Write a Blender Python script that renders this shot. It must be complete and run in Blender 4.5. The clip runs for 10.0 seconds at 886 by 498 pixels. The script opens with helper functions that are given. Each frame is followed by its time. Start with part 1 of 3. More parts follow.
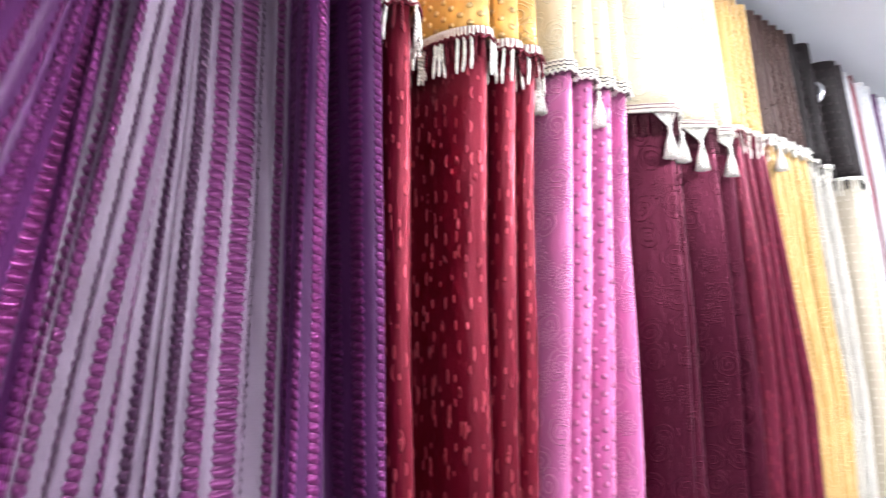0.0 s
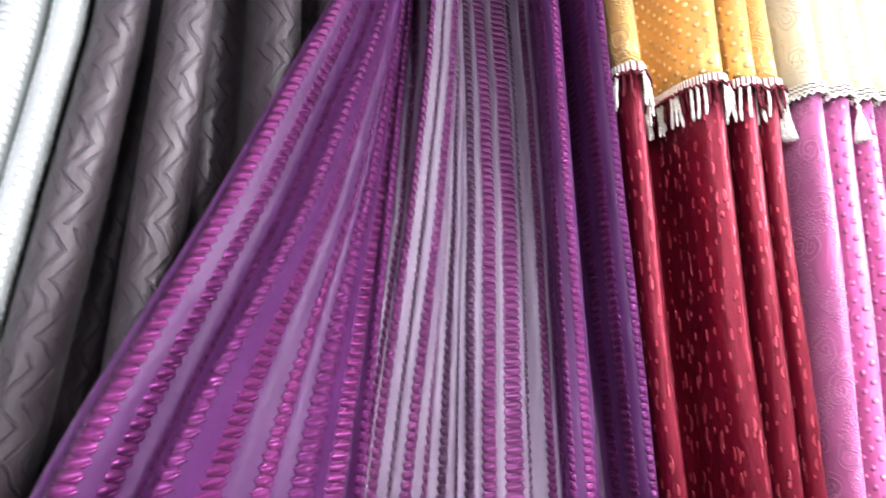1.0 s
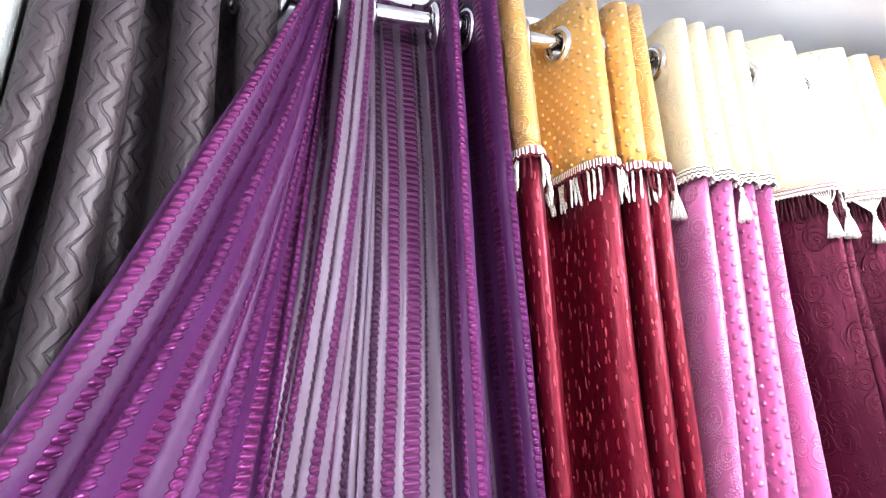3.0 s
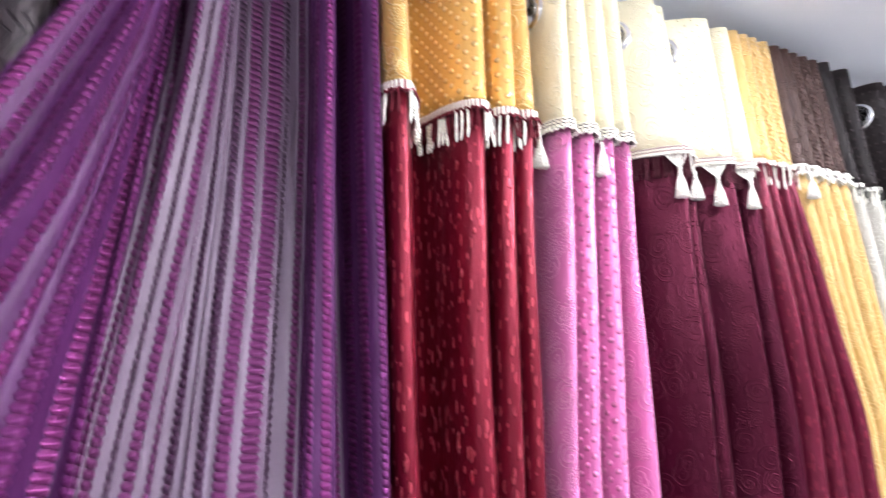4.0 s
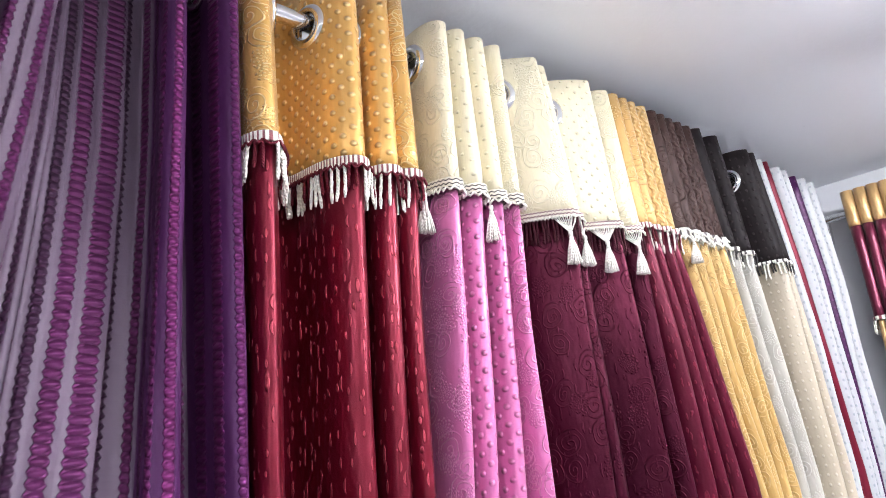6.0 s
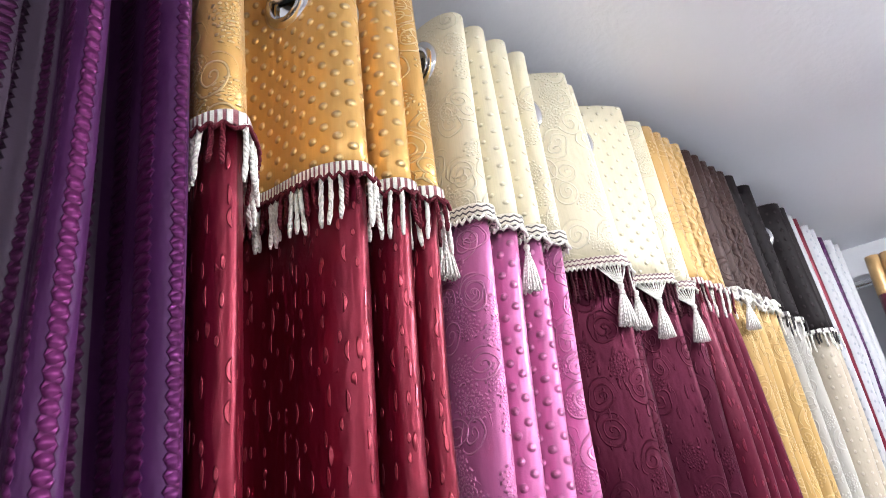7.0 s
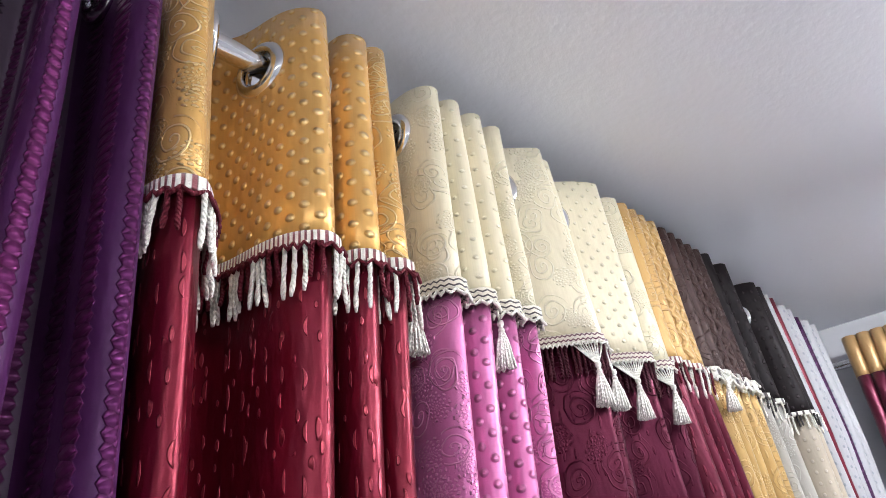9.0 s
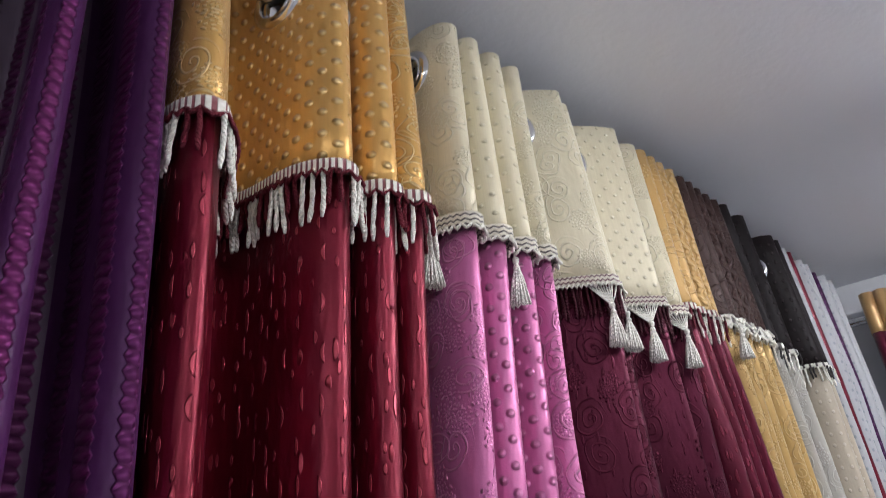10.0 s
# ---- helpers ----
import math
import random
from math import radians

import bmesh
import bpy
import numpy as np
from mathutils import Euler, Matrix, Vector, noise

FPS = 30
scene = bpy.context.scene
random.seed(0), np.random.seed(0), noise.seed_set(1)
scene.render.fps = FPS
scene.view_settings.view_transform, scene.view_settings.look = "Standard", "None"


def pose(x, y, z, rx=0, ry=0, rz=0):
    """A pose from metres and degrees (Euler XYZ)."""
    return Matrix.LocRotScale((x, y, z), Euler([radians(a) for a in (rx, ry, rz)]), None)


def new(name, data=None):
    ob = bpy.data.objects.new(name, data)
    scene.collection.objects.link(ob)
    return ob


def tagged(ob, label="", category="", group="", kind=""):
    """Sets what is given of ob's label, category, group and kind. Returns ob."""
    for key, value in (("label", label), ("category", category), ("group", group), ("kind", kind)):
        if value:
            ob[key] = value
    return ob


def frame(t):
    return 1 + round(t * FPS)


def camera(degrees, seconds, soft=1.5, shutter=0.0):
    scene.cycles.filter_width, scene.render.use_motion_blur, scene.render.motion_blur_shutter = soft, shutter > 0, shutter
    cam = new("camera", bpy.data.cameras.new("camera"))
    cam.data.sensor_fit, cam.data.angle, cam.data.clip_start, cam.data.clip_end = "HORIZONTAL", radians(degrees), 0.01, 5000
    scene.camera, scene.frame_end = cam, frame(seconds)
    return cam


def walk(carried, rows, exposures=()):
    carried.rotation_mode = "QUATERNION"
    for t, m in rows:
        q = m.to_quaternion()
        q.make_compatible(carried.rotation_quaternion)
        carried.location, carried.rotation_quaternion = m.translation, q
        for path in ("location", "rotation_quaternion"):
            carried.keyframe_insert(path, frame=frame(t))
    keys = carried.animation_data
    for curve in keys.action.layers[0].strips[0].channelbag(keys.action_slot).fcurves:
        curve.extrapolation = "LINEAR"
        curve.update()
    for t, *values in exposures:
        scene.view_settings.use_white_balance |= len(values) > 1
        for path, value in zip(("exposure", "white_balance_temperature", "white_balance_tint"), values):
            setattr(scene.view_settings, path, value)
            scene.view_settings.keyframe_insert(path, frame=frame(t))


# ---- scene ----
cam = camera(62.8, 10.0, soft=0.4, shutter=0.35)
METRES, EYE, TILT, LEAN, TURN = 0.9, 1.6, 8.0, 0.4, -41.5
ROWS = [
    (0.0, 0.0, 0.0, 0.0, -0.0, 0.0, -0.0),
    (0.5, 0.0899, -0.0642, -0.003, 15.52, 2.18, 4.97),
    (1.0, 0.0861, -0.1384, 0.0208, 23.66, 3.74, 5.65),
    (1.5, 0.1042, -0.1876, 0.036, 27.27, 8.17, 5.71),
    (2.0, 0.1185, -0.1853, 0.0367, 25.29, 8.03, 5.87),
    (2.5, 0.1411, -0.1713, 0.0407, 21.49, 8.21, 6.09),
    (4.0, 0.1705, -0.1387, 0.0141, 8.9, 2.97, 2.67),
    (4.5, 0.1558, -0.0796, -0.006, 0.42, -0.47, 1.72),
    (5.0, 0.1591, -0.0721, 0.0269, -0.36, 2.17, 3.65),
    (5.5, 0.1626, -0.0759, 0.0312, -0.18, 5.04, 4.02),
    (7.0, 0.0698, 0.3426, 0.0545, -4.47, 13.51, 4.68),
    (7.5, 0.0565, 0.3834, 0.0566, -5.94, 17.07, 4.39),
    (8.0, 0.0703, 0.3762, 0.0587, -6.0, 18.84, 4.1),
    (8.5, 0.0775, 0.3755, 0.0611, -7.15, 19.15, 4.26),
    (9.0, 0.0822, 0.3726, 0.0597, -6.3, 19.36, 4.43),
    (9.5, 0.0836, 0.3746, 0.0569, -5.87, 18.91, 4.39),
    (10.0, 0.0797, 0.3781, 0.0297, -5.38, 16.29, 3.29),
]
walk(cam, [(t, pose(0, 0, EYE, TILT, LEAN, TURN) @ pose(METRES * x, METRES * y, METRES * z, 90 + pitch, roll, yaw)) for t, x, y, z, yaw, pitch, roll in ROWS],
     [(0.0, 1.1), (1.0, 1.45), (2.5, 1.6), (4.0, 1.05), (4.5, 1.0), (5.5, 0.75), (7.0, 0.5), (9.0, 0.2), (9.6, 0.05), (10.0, -0.5)])

# ---------------------------------------------------------------- light
world = bpy.data.worlds.new("world")
scene.world = world
world.use_nodes = True
world.node_tree.nodes["Background"].inputs[0].default_value = (0.75, 0.82, 1.0, 1)
world.node_tree.nodes["Background"].inputs[1].default_value = 0.05

CEILING = 2.385
WALL_Y, WALL_X = 0.835, 2.66
ROOM_L, ROOM_B = -2.4, -2.6


def area_lamp(x, y, power, length, turn=0):
    data = bpy.data.lights.new("tube_light", "AREA")
    data.shape, data.size, data.size_y, data.energy = "RECTANGLE", length, 0.05, power
    data.color = (0.94, 0.95, 1.0)
    ob = new("tube_light", data)
    ob.matrix_world = pose(x, y, CEILING - 0.075, 0, 0, turn)
    return ob


# Unseen tubes: second set by the ceiling's bright patch, others added to light curtains.
TUBES = ((0.62, -0.80, 7.0, 145.0), (1.72, -0.60, 8.0, 265.0), (-0.90, -0.95, 4.0, 105.0))
for tx, ty, tp, glow in TUBES:
    area_lamp(tx, ty, tp, 1.15, 90)

# ---------------------------------------------------------------- materials


class Nodes:
    """Short ways to wire a node material."""

    def __init__(self, name):
        self.mat = bpy.data.materials.new(name)
        self.mat.use_nodes = True
        self.t = self.mat.node_tree
        self.bsdf = self.t.nodes["Principled BSDF"]

    def add(self, kind, **props):
        n = self.t.nodes.new(kind)
        if "operation" in props:
            n.operation = props["operation"]
        if "feature" in props:
            n.feature = props["feature"]
        if "data_type" in props:
            n.data_type = props["data_type"]
        return n

    def put(self, socket, value):
        if isinstance(value, bpy.types.NodeSocket):
            self.t.links.new(value, socket)
        else:
            socket.default_value = value

    def m(self, op, a, b=0.0, c=0.0):
        n = self.add("ShaderNodeMath", operation=op)
        for i, v in enumerate((a, b, c)):
            self.put(n.inputs[i], v)
        return n.outputs[0]

    def smooth(self, v, lo, hi):
        n = self.add("ShaderNodeMapRange")
        n.interpolation_type = "SMOOTHSTEP"
        for i, x in enumerate((v, lo, hi, 0.0, 1.0)):
            self.put(n.inputs[i], x)
        return n.outputs[0]

    def combine(self, x, y, z=0.0):
        n = self.add("ShaderNodeCombineXYZ")
        for i, v in enumerate((x, y, z)):
            self.put(n.inputs[i], v)
        return n.outputs[0]

    def split(self, v):
        n = self.add("ShaderNodeSeparateXYZ")
        self.put(n.inputs[0], v)
        return n.outputs

    def uv(self):
        return self.split(self.add("ShaderNodeTexCoord").outputs["UV"])

    def noise(self, vec, scale, detail=3.0, rough=0.55):
        n = self.add("ShaderNodeTexNoise")
        if vec is not None:
            self.put(n.inputs["Vector"], vec)
        for k, v in (("Scale", scale), ("Detail", detail), ("Roughness", rough)):
            n.inputs[k].default_value = v
        return n.outputs["Fac"]

    def voronoi(self, vec, scale, rand):
        n = self.add("ShaderNodeTexVoronoi")
        n.voronoi_dimensions = "2D"
        self.put(n.inputs["Vector"], vec)
        n.inputs["Scale"].default_value, n.inputs["Randomness"].default_value = scale, rand
        return n.outputs["Distance"], n.outputs["Color"], n.outputs["Position"]

    def mix(self, f, a, b):
        n = self.add("ShaderNodeMix", data_type="RGBA")
        for s, v in ((n.inputs[0], f), (n.inputs[6], a), (n.inputs[7], b)):
            if isinstance(v, tuple) and len(v) == 3:
                v = (*v, 1)
            self.put(s, v)
        return n.outputs[2]

    def bump(self, height, dist, strength=1.0, after=None):
        n = self.add("ShaderNodeBump")
        self.put(n.inputs["Height"], height)
        n.inputs["Distance"].default_value, n.inputs["Strength"].default_value = dist, strength
        if after is not None:
            self.put(n.inputs["Normal"], after)
        return n.outputs[0]

    def done(self, color=None, rough=None, metal=None, normal=None, sheen=0.0, spec=0.5):
        for key, v in (("Base Color", color), ("Roughness", rough), ("Metallic", metal), ("Normal", normal), ("Sheen Weight", sheen), ("Specular IOR Level", spec)):
            if v is None:
                continue
            if isinstance(v, tuple):
                v = (*v, 1)
            self.put(self.bsdf.inputs[key], v)
        return self.mat


def weave(n, u, v):
    """Fine threads and slow unevenness of a cloth."""
    fine = n.noise(n.combine(n.m("MULTIPLY", u, 900.0), n.m("MULTIPLY", v, 2600.0)), 1.0, 1.0)
    slow = n.noise(n.combine(n.m("MULTIPLY", u, 9.0), n.m("MULTIPLY", v, 3.0)), 1.0, 4.0)
    return fine, slow


def dots_of(n, u, v, size):
    """Staggered round studs, 25 mm from row to row."""
    a = n.m("MULTIPLY", n.m("ADD", u, v), 40.0)
    b = n.m("MULTIPLY", n.m("SUBTRACT", u, v), 40.0)
    fa = n.m("SUBTRACT", n.m("FRACT", a), 0.5)
    fb = n.m("SUBTRACT", n.m("FRACT", b), 0.5)
    d = n.m("SQRT", n.m("ADD", n.m("MULTIPLY", fa, fa), n.m("MULTIPLY", fb, fb)))
    return n.smooth(d, size, size * 0.2)


def flowers_of(n, u, v):
    """Scrolls, rosettes and paired dots."""
    wob = n.noise(n.combine(u, v), 14.0, 2.0)
    uu = n.m("ADD", u, n.m("MULTIPLY", n.m("SUBTRACT", wob, 0.5), 0.035))
    vec = n.combine(uu, n.m("MULTIPLY", v, 0.8))
    d, col, pos = n.voronoi(vec, 25.0, 0.85)
    px, py, _ = n.split(pos)
    lx = n.m("SUBTRACT", px, uu)
    ly = n.m("SUBTRACT", py, n.m("MULTIPLY", v, 0.8))
    ang = n.m("ARCTAN2", ly, lx)
    r, g, b = n.split(col)
    swirl = n.m("SINE", n.m("ADD", n.m("MULTIPLY", d, 33.0), ang))
    swirl = n.m("MULTIPLY", n.smooth(swirl, 0.62, 0.97), n.smooth(d, 0.52, 0.40))
    petals = n.m("MULTIPLY", n.m("SINE", n.m("MULTIPLY", ang, 10.0)), n.m("SINE", n.m("MULTIPLY", d, 40.0)))
    petals = n.m("MULTIPLY", n.smooth(petals, 0.15, 0.6), n.smooth(d, 0.42, 0.34))
    pick = n.m("GREATER_THAN", r, 0.55)
    return n.m("ADD", n.m("MULTIPLY", pick, petals), n.m("MULTIPLY", n.m("SUBTRACT", 1.0, pick), swirl))


def dashes_of(n, u, v, su=58.0, sv=33.0):
    """Short upright strokes and crescents, scattered."""
    vec = n.combine(n.m("MULTIPLY", u, su), n.m("MULTIPLY", v, sv))
    d, col, pos = n.voronoi(vec, 1.0, 0.62)
    px, py, _ = n.split(pos)
    lx = n.m("SUBTRACT", px, n.m("MULTIPLY", u, su))
    ly = n.m("SUBTRACT", py, n.m("MULTIPLY", v, sv))
    r, g, b = n.split(col)
    bend = n.m("MULTIPLY", n.m("MULTIPLY", n.m("SUBTRACT", g, 0.5), 3.0), n.m("MULTIPLY", ly, ly))
    off = n.m("ABSOLUTE", n.m("ADD", lx, bend))
    long = n.m("MULTIPLY_ADD", r, 0.22, 0.11)
    ex, ey = n.m("DIVIDE", off, 0.098), n.m("DIVIDE", ly, long)
    return n.smooth(n.m("ADD", n.m("MULTIPLY", ex, ex), n.m("MULTIPLY", ey, ey)), 1.1, 0.5)


def satin(name, color, lift, relief="band", rough=0.36, metal=0.35, depth=0.0028, tone=0.18, sheen=0.12, spec=0.5, crease=0.35, stud=0.29):
    """Embossed satin. color: the ground, lift: the raised threads; the cloth's "band" says studs (0) or scrolls (1)."""
    n = Nodes(name)
    u, v, _ = n.uv()
    fine, slow = weave(n, u, v)
    if relief == "band":
        att = n.add("ShaderNodeAttribute")
        att.attribute_name = "band"
        band = n.m("GREATER_THAN", att.outputs["Fac"], 0.5)
        h = n.m("ADD", n.m("MULTIPLY", band, n.m("MAXIMUM", flowers_of(n, u, v), flowers_of(n, n.m("ADD", u, 0.63), n.m("MULTIPLY", v, 1.25)))), n.m("MULTIPLY", n.m("SUBTRACT", 1.0, band), dots_of(n, u, v, stud)))
    elif relief == "dash":
        h = n.m("MAXIMUM", dashes_of(n, u, v, 56.0, 34.0), n.m("MULTIPLY", dashes_of(n, n.m("ADD", u, 0.31), v, 40.0, 24.0), n.smooth(n.noise(n.combine(u, v), 11.0), 0.46, 0.52)))
    elif relief == "flower":
        h = n.m("MAXIMUM", flowers_of(n, u, v), n.m("MULTIPLY", dashes_of(n, u, v, 60.0, 30.0), 0.5))
    elif relief == "plait":
        sway = n.m("MULTIPLY", n.m("SINE", n.m("MULTIPLY", v, 190.0)), 0.9)
        cords = n.m("ABSOLUTE", n.m("SINE", n.m("ADD", n.m("MULTIPLY", u, 330.0), sway)))
        gaps = n.smooth(n.m("SINE", n.m("MULTIPLY", u, 82.0)), -0.5, 0.1)
        twist = n.m("MULTIPLY_ADD", n.m("SINE", n.m("ADD", n.m("MULTIPLY", v, 620.0), n.m("MULTIPLY", u, 300.0))), 0.3, 0.7)
        h = n.m("MAXIMUM", n.m("MULTIPLY", n.m("MULTIPLY", n.smooth(cords, 0.35, 0.9), twist), gaps), n.m("MULTIPLY", flowers_of(n, u, v), n.m("SUBTRACT", 1.0, gaps)))
    elif relief == "pin":
        uu, vv = n.m("MULTIPLY", u, 55.0), n.m("MULTIPLY", v, 45.0)
        fa, fb = n.m("SUBTRACT", n.m("FRACT", uu), 0.5), n.m("SUBTRACT", n.m("FRACT", vv), 0.5)
        h = n.smooth(n.m("SQRT", n.m("ADD", n.m("MULTIPLY", fa, fa), n.m("MULTIPLY", fb, fb))), 0.2, 0.1)
    else:
        h = n.m("MULTIPLY", n.smooth(n.noise(n.combine(n.m("MULTIPLY", u, 60.0), n.m("MULTIPLY", v, 12.0)), 1.0), 0.5, 0.7), 0.15)
    ground = n.mix(n.m("MULTIPLY", slow, 0.55), color, tuple(c * (1 - tone * 2) for c in color))
    warp = n.noise(n.combine(n.m("MULTIPLY", u, 700.0), n.m("MULTIPLY", v, 24.0)), 1.0, 2.0)
    ground = n.mix(n.m("MULTIPLY", n.smooth(warp, 0.35, 0.75), 0.16), ground, tuple(c * 0.6 for c in color))
    base = n.mix(n.m("MULTIPLY", h, 0.75), ground, lift)
    creases = n.noise(n.combine(n.m("MULTIPLY", u, 26.0), n.m("MULTIPLY", v, 9.0)), 1.0, 3.0)
    normal = n.bump(fine, 0.0003, 0.35, n.bump(h, depth, 1.0, n.bump(creases, 0.012, crease)))
    return n.done(base, n.m("MULTIPLY_ADD", warp, 0.16, rough - 0.10), metal, normal, sheen, spec=spec)


def ribbon_cloth(name, ground, shade, ribbon, dull, sheer, pitch=1.0):
    """Cloth with puckered ribbons of saw-toothed edge, one in each step of u."""
    n = Nodes(name)
    u, v, _ = n.uv()
    u = n.m("DIVIDE", u, pitch)
    fine, slow = weave(n, n.m("MULTIPLY", u, 0.027), v)
    f = n.m("SUBTRACT", n.m("FRACT", u), 0.5)
    af = n.m("ABSOLUTE", f)
    row = n.m("FLOOR", u)
    drift = n.m("FRACT", n.m("MULTIPLY", row, 0.381))
    tooth = n.m("FRACT", n.m("ADD", n.m("ADD", n.m("DIVIDE", v, 0.0098), drift), n.m("MULTIPLY", f, 0.7)))
    tri = n.m("ABSOLUTE", n.m("SUBTRACT", tooth, 0.5))
    edge = n.m("MULTIPLY_ADD", tri, -0.20, 0.310)
    on = n.smooth(af, edge, n.m("SUBTRACT", edge, 0.045))
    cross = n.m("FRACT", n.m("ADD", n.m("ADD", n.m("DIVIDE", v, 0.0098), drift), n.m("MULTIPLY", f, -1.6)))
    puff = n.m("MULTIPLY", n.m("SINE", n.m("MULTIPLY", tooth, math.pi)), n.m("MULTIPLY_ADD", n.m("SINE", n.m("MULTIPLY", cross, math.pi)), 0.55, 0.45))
    across = n.m("SUBTRACT", 1.0, n.m("POWER", n.m("DIVIDE", af, 0.34), 4.0))
    height = n.m("MULTIPLY", on, n.m("MULTIPLY", n.m("MAXIMUM", across, 0.0), n.m("MULTIPLY_ADD", puff, 0.8, 0.2)))
    odd = n.smooth(n.m("FRACT", n.m("MULTIPLY", row, 0.6180)), 0.55, 0.65)
    rib = n.mix(odd, ribbon, dull)
    # shade in the hollows between puckers, put into the ribbon's colour
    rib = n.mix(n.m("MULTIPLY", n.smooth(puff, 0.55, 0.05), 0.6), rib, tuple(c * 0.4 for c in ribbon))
    thread = n.noise(n.combine(n.m("MULTIPLY", u, 3.0), n.m("MULTIPLY", v, 900.0)), 1.0, 1.0)
    base = n.mix(n.m("MULTIPLY", slow, 0.7), ground, shade)
    base = n.mix(n.m("MULTIPLY", n.smooth(thread, 0.45, 0.7), 0.25), base, shade)
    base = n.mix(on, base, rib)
    ripple = n.noise(n.combine(n.m("MULTIPLY", u, 0.9), n.m("MULTIPLY", v, 14.0)), 1.0, 3.0)
    normal = n.bump(fine, 0.0003, 0.3, n.bump(height, 0.0034, 1.0, n.bump(ripple, 0.006, 0.5)))
    return n.done(base, n.m("MULTIPLY_ADD", on, -0.16, 0.48), n.m("MULTIPLY", on, sheer), normal, 0.0, spec=0.2)


def zigzag_cloth(name, ground, line, rough=0.42):
    """Dull satin with broken chevron lines."""
    n = Nodes(name)
    u, v, _ = n.uv()
    fine, slow = weave(n, u, v)
    wob = n.m("MULTIPLY", n.noise(n.combine(u, v), 25.0, 2.0), 0.35)
    tri = n.m("ABSOLUTE", n.m("SUBTRACT", n.m("FRACT", n.m("ADD", n.m("DIVIDE", v, 0.056), wob)), 0.5))
    w = n.m("FRACT", n.m("ADD", n.m("ADD", n.m("DIVIDE", u, 0.0165), n.m("MULTIPLY", tri, 2.5)), wob))
    d = n.m("ABSOLUTE", n.m("SUBTRACT", w, 0.5))
    keep = n.smooth(n.noise(n.combine(u, n.m("MULTIPLY", v, 0.7)), 45.0, 1.0), 0.30, 0.42)
    on = n.m("MULTIPLY", n.smooth(d, 0.15, 0.05), keep)
    crush = n.noise(n.combine(n.m("MULTIPLY", u, 40.0), n.m("MULTIPLY", v, 18.0)), 1.0, 4.0)
    base = n.mix(n.m("MULTIPLY", slow, 0.6), ground, tuple(c * 0.6 for c in ground))
    base = n.mix(on, base, line)
    normal = n.bump(fine, 0.0003, 0.3, n.bump(crush, 0.006, 0.7, n.bump(on, -0.0015)))
    return n.done(base, n.m("MULTIPLY_ADD", crush, 0.2, rough - 0.1), 0.25, normal, 0.04)


def yarn(name, color, twist=420.0):
    """Twisted cord or tassel threads."""
    n = Nodes(name)
    c = n.split(n.add("ShaderNodeTexCoord").outputs["Object"])
    s = n.m("SINE", n.m("MULTIPLY", n.m("ADD", n.m("ADD", c[0], c[1]), n.m("MULTIPLY", c[2], 1.2)), twist * 3))
    fuzz = n.noise(None, 160.0, 3.0)
    base = n.mix(n.m("MULTIPLY", n.smooth(s, 0.2, 0.9), 0.16), color, tuple(v * 0.55 for v in color))
    return n.done(base, 0.7, 0.0, n.bump(n.m("ADD", s, fuzz), 0.0008, 0.7), 0.25 if color[1] > 0.3 else 0.0, spec=0.3)


def braid_cloth(name, light, dark, step, share=0.45):
    """A woven edging with upright bars of two colours."""
    n = Nodes(name)
    u, v, _ = n.uv()
    f = n.m("FRACT", n.m("DIVIDE", u, step))
    bar = n.m("MULTIPLY", n.smooth(f, 0.0, 0.12), n.smooth(f, 1.0 - share + 0.1, 1.0 - share - 0.05))
    fuzz = n.noise(n.combine(u, v), 700.0, 2.0)
    base = n.mix(bar, dark, n.mix(n.m("MULTIPLY", fuzz, 0.5), light, tuple(x * 0.6 for x in light)))
    return n.done(base, 0.65, 0.0, n.bump(n.m("ADD", bar, n.m("MULTIPLY", fuzz, 0.5)), 0.0014), 0.3)


def zig_braid(name, light, dark):
    """A cream gimp with two dark running zigzags."""
    n = Nodes(name)
    u, v, _ = n.uv()
    fuzz = n.noise(n.combine(u, v), 700.0, 2.0)
    tri = n.m("ABSOLUTE", n.m("SUBTRACT", n.m("FRACT", n.m("DIVIDE", u, 0.0062)), 0.5))
    w = n.m("FRACT", n.m("ADD", n.m("DIVIDE", v, 0.0062), n.m("MULTIPLY", tri, 0.8)))
    on = n.smooth(n.m("ABSOLUTE", n.m("SUBTRACT", w, 0.5)), 0.22, 0.12)
    base = n.mix(on, n.mix(n.m("MULTIPLY", fuzz, 0.4), light, tuple(x * 0.6 for x in light)), dark)
    return n.done(base, 0.65, 0.0, n.bump(n.m("ADD", fuzz, n.m("MULTIPLY", on, -0.8)), 0.0012), 0.3)


def plaster(name, color, scale=6.0, rough=0.6, dirt=0.12):
    n = Nodes(name)
    p = n.add("ShaderNodeTexCoord").outputs["Object"]
    big, small = n.noise(p, scale * 0.25, 5.0), n.noise(p, scale * 14, 4.0)
    spots = n.smooth(n.noise(p, 11.0, 5.0, 0.7), 0.70, 0.76)
    base = n.mix(n.m("MULTIPLY", big, dirt * 2), color, tuple(c * 0.72 for c in color))
    base = n.mix(n.m("MULTIPLY", spots, 0.25), base, tuple(c * 0.45 for c in color))
    return n.done(base, n.m("MULTIPLY_ADD", small, 0.15, rough), 0.0, n.bump(n.m("ADD", small, n.m("MULTIPLY", big, 3.0)), 0.002, 0.35))


def chrome(name):
    n = Nodes(name)
    p = n.add("ShaderNodeTexCoord").outputs["Object"]
    smear = n.noise(p, 60.0, 4.0)
    return n.done((0.75, 0.75, 0.76), n.m("MULTIPLY_ADD", smear, 0.12, 0.07), 1.0)


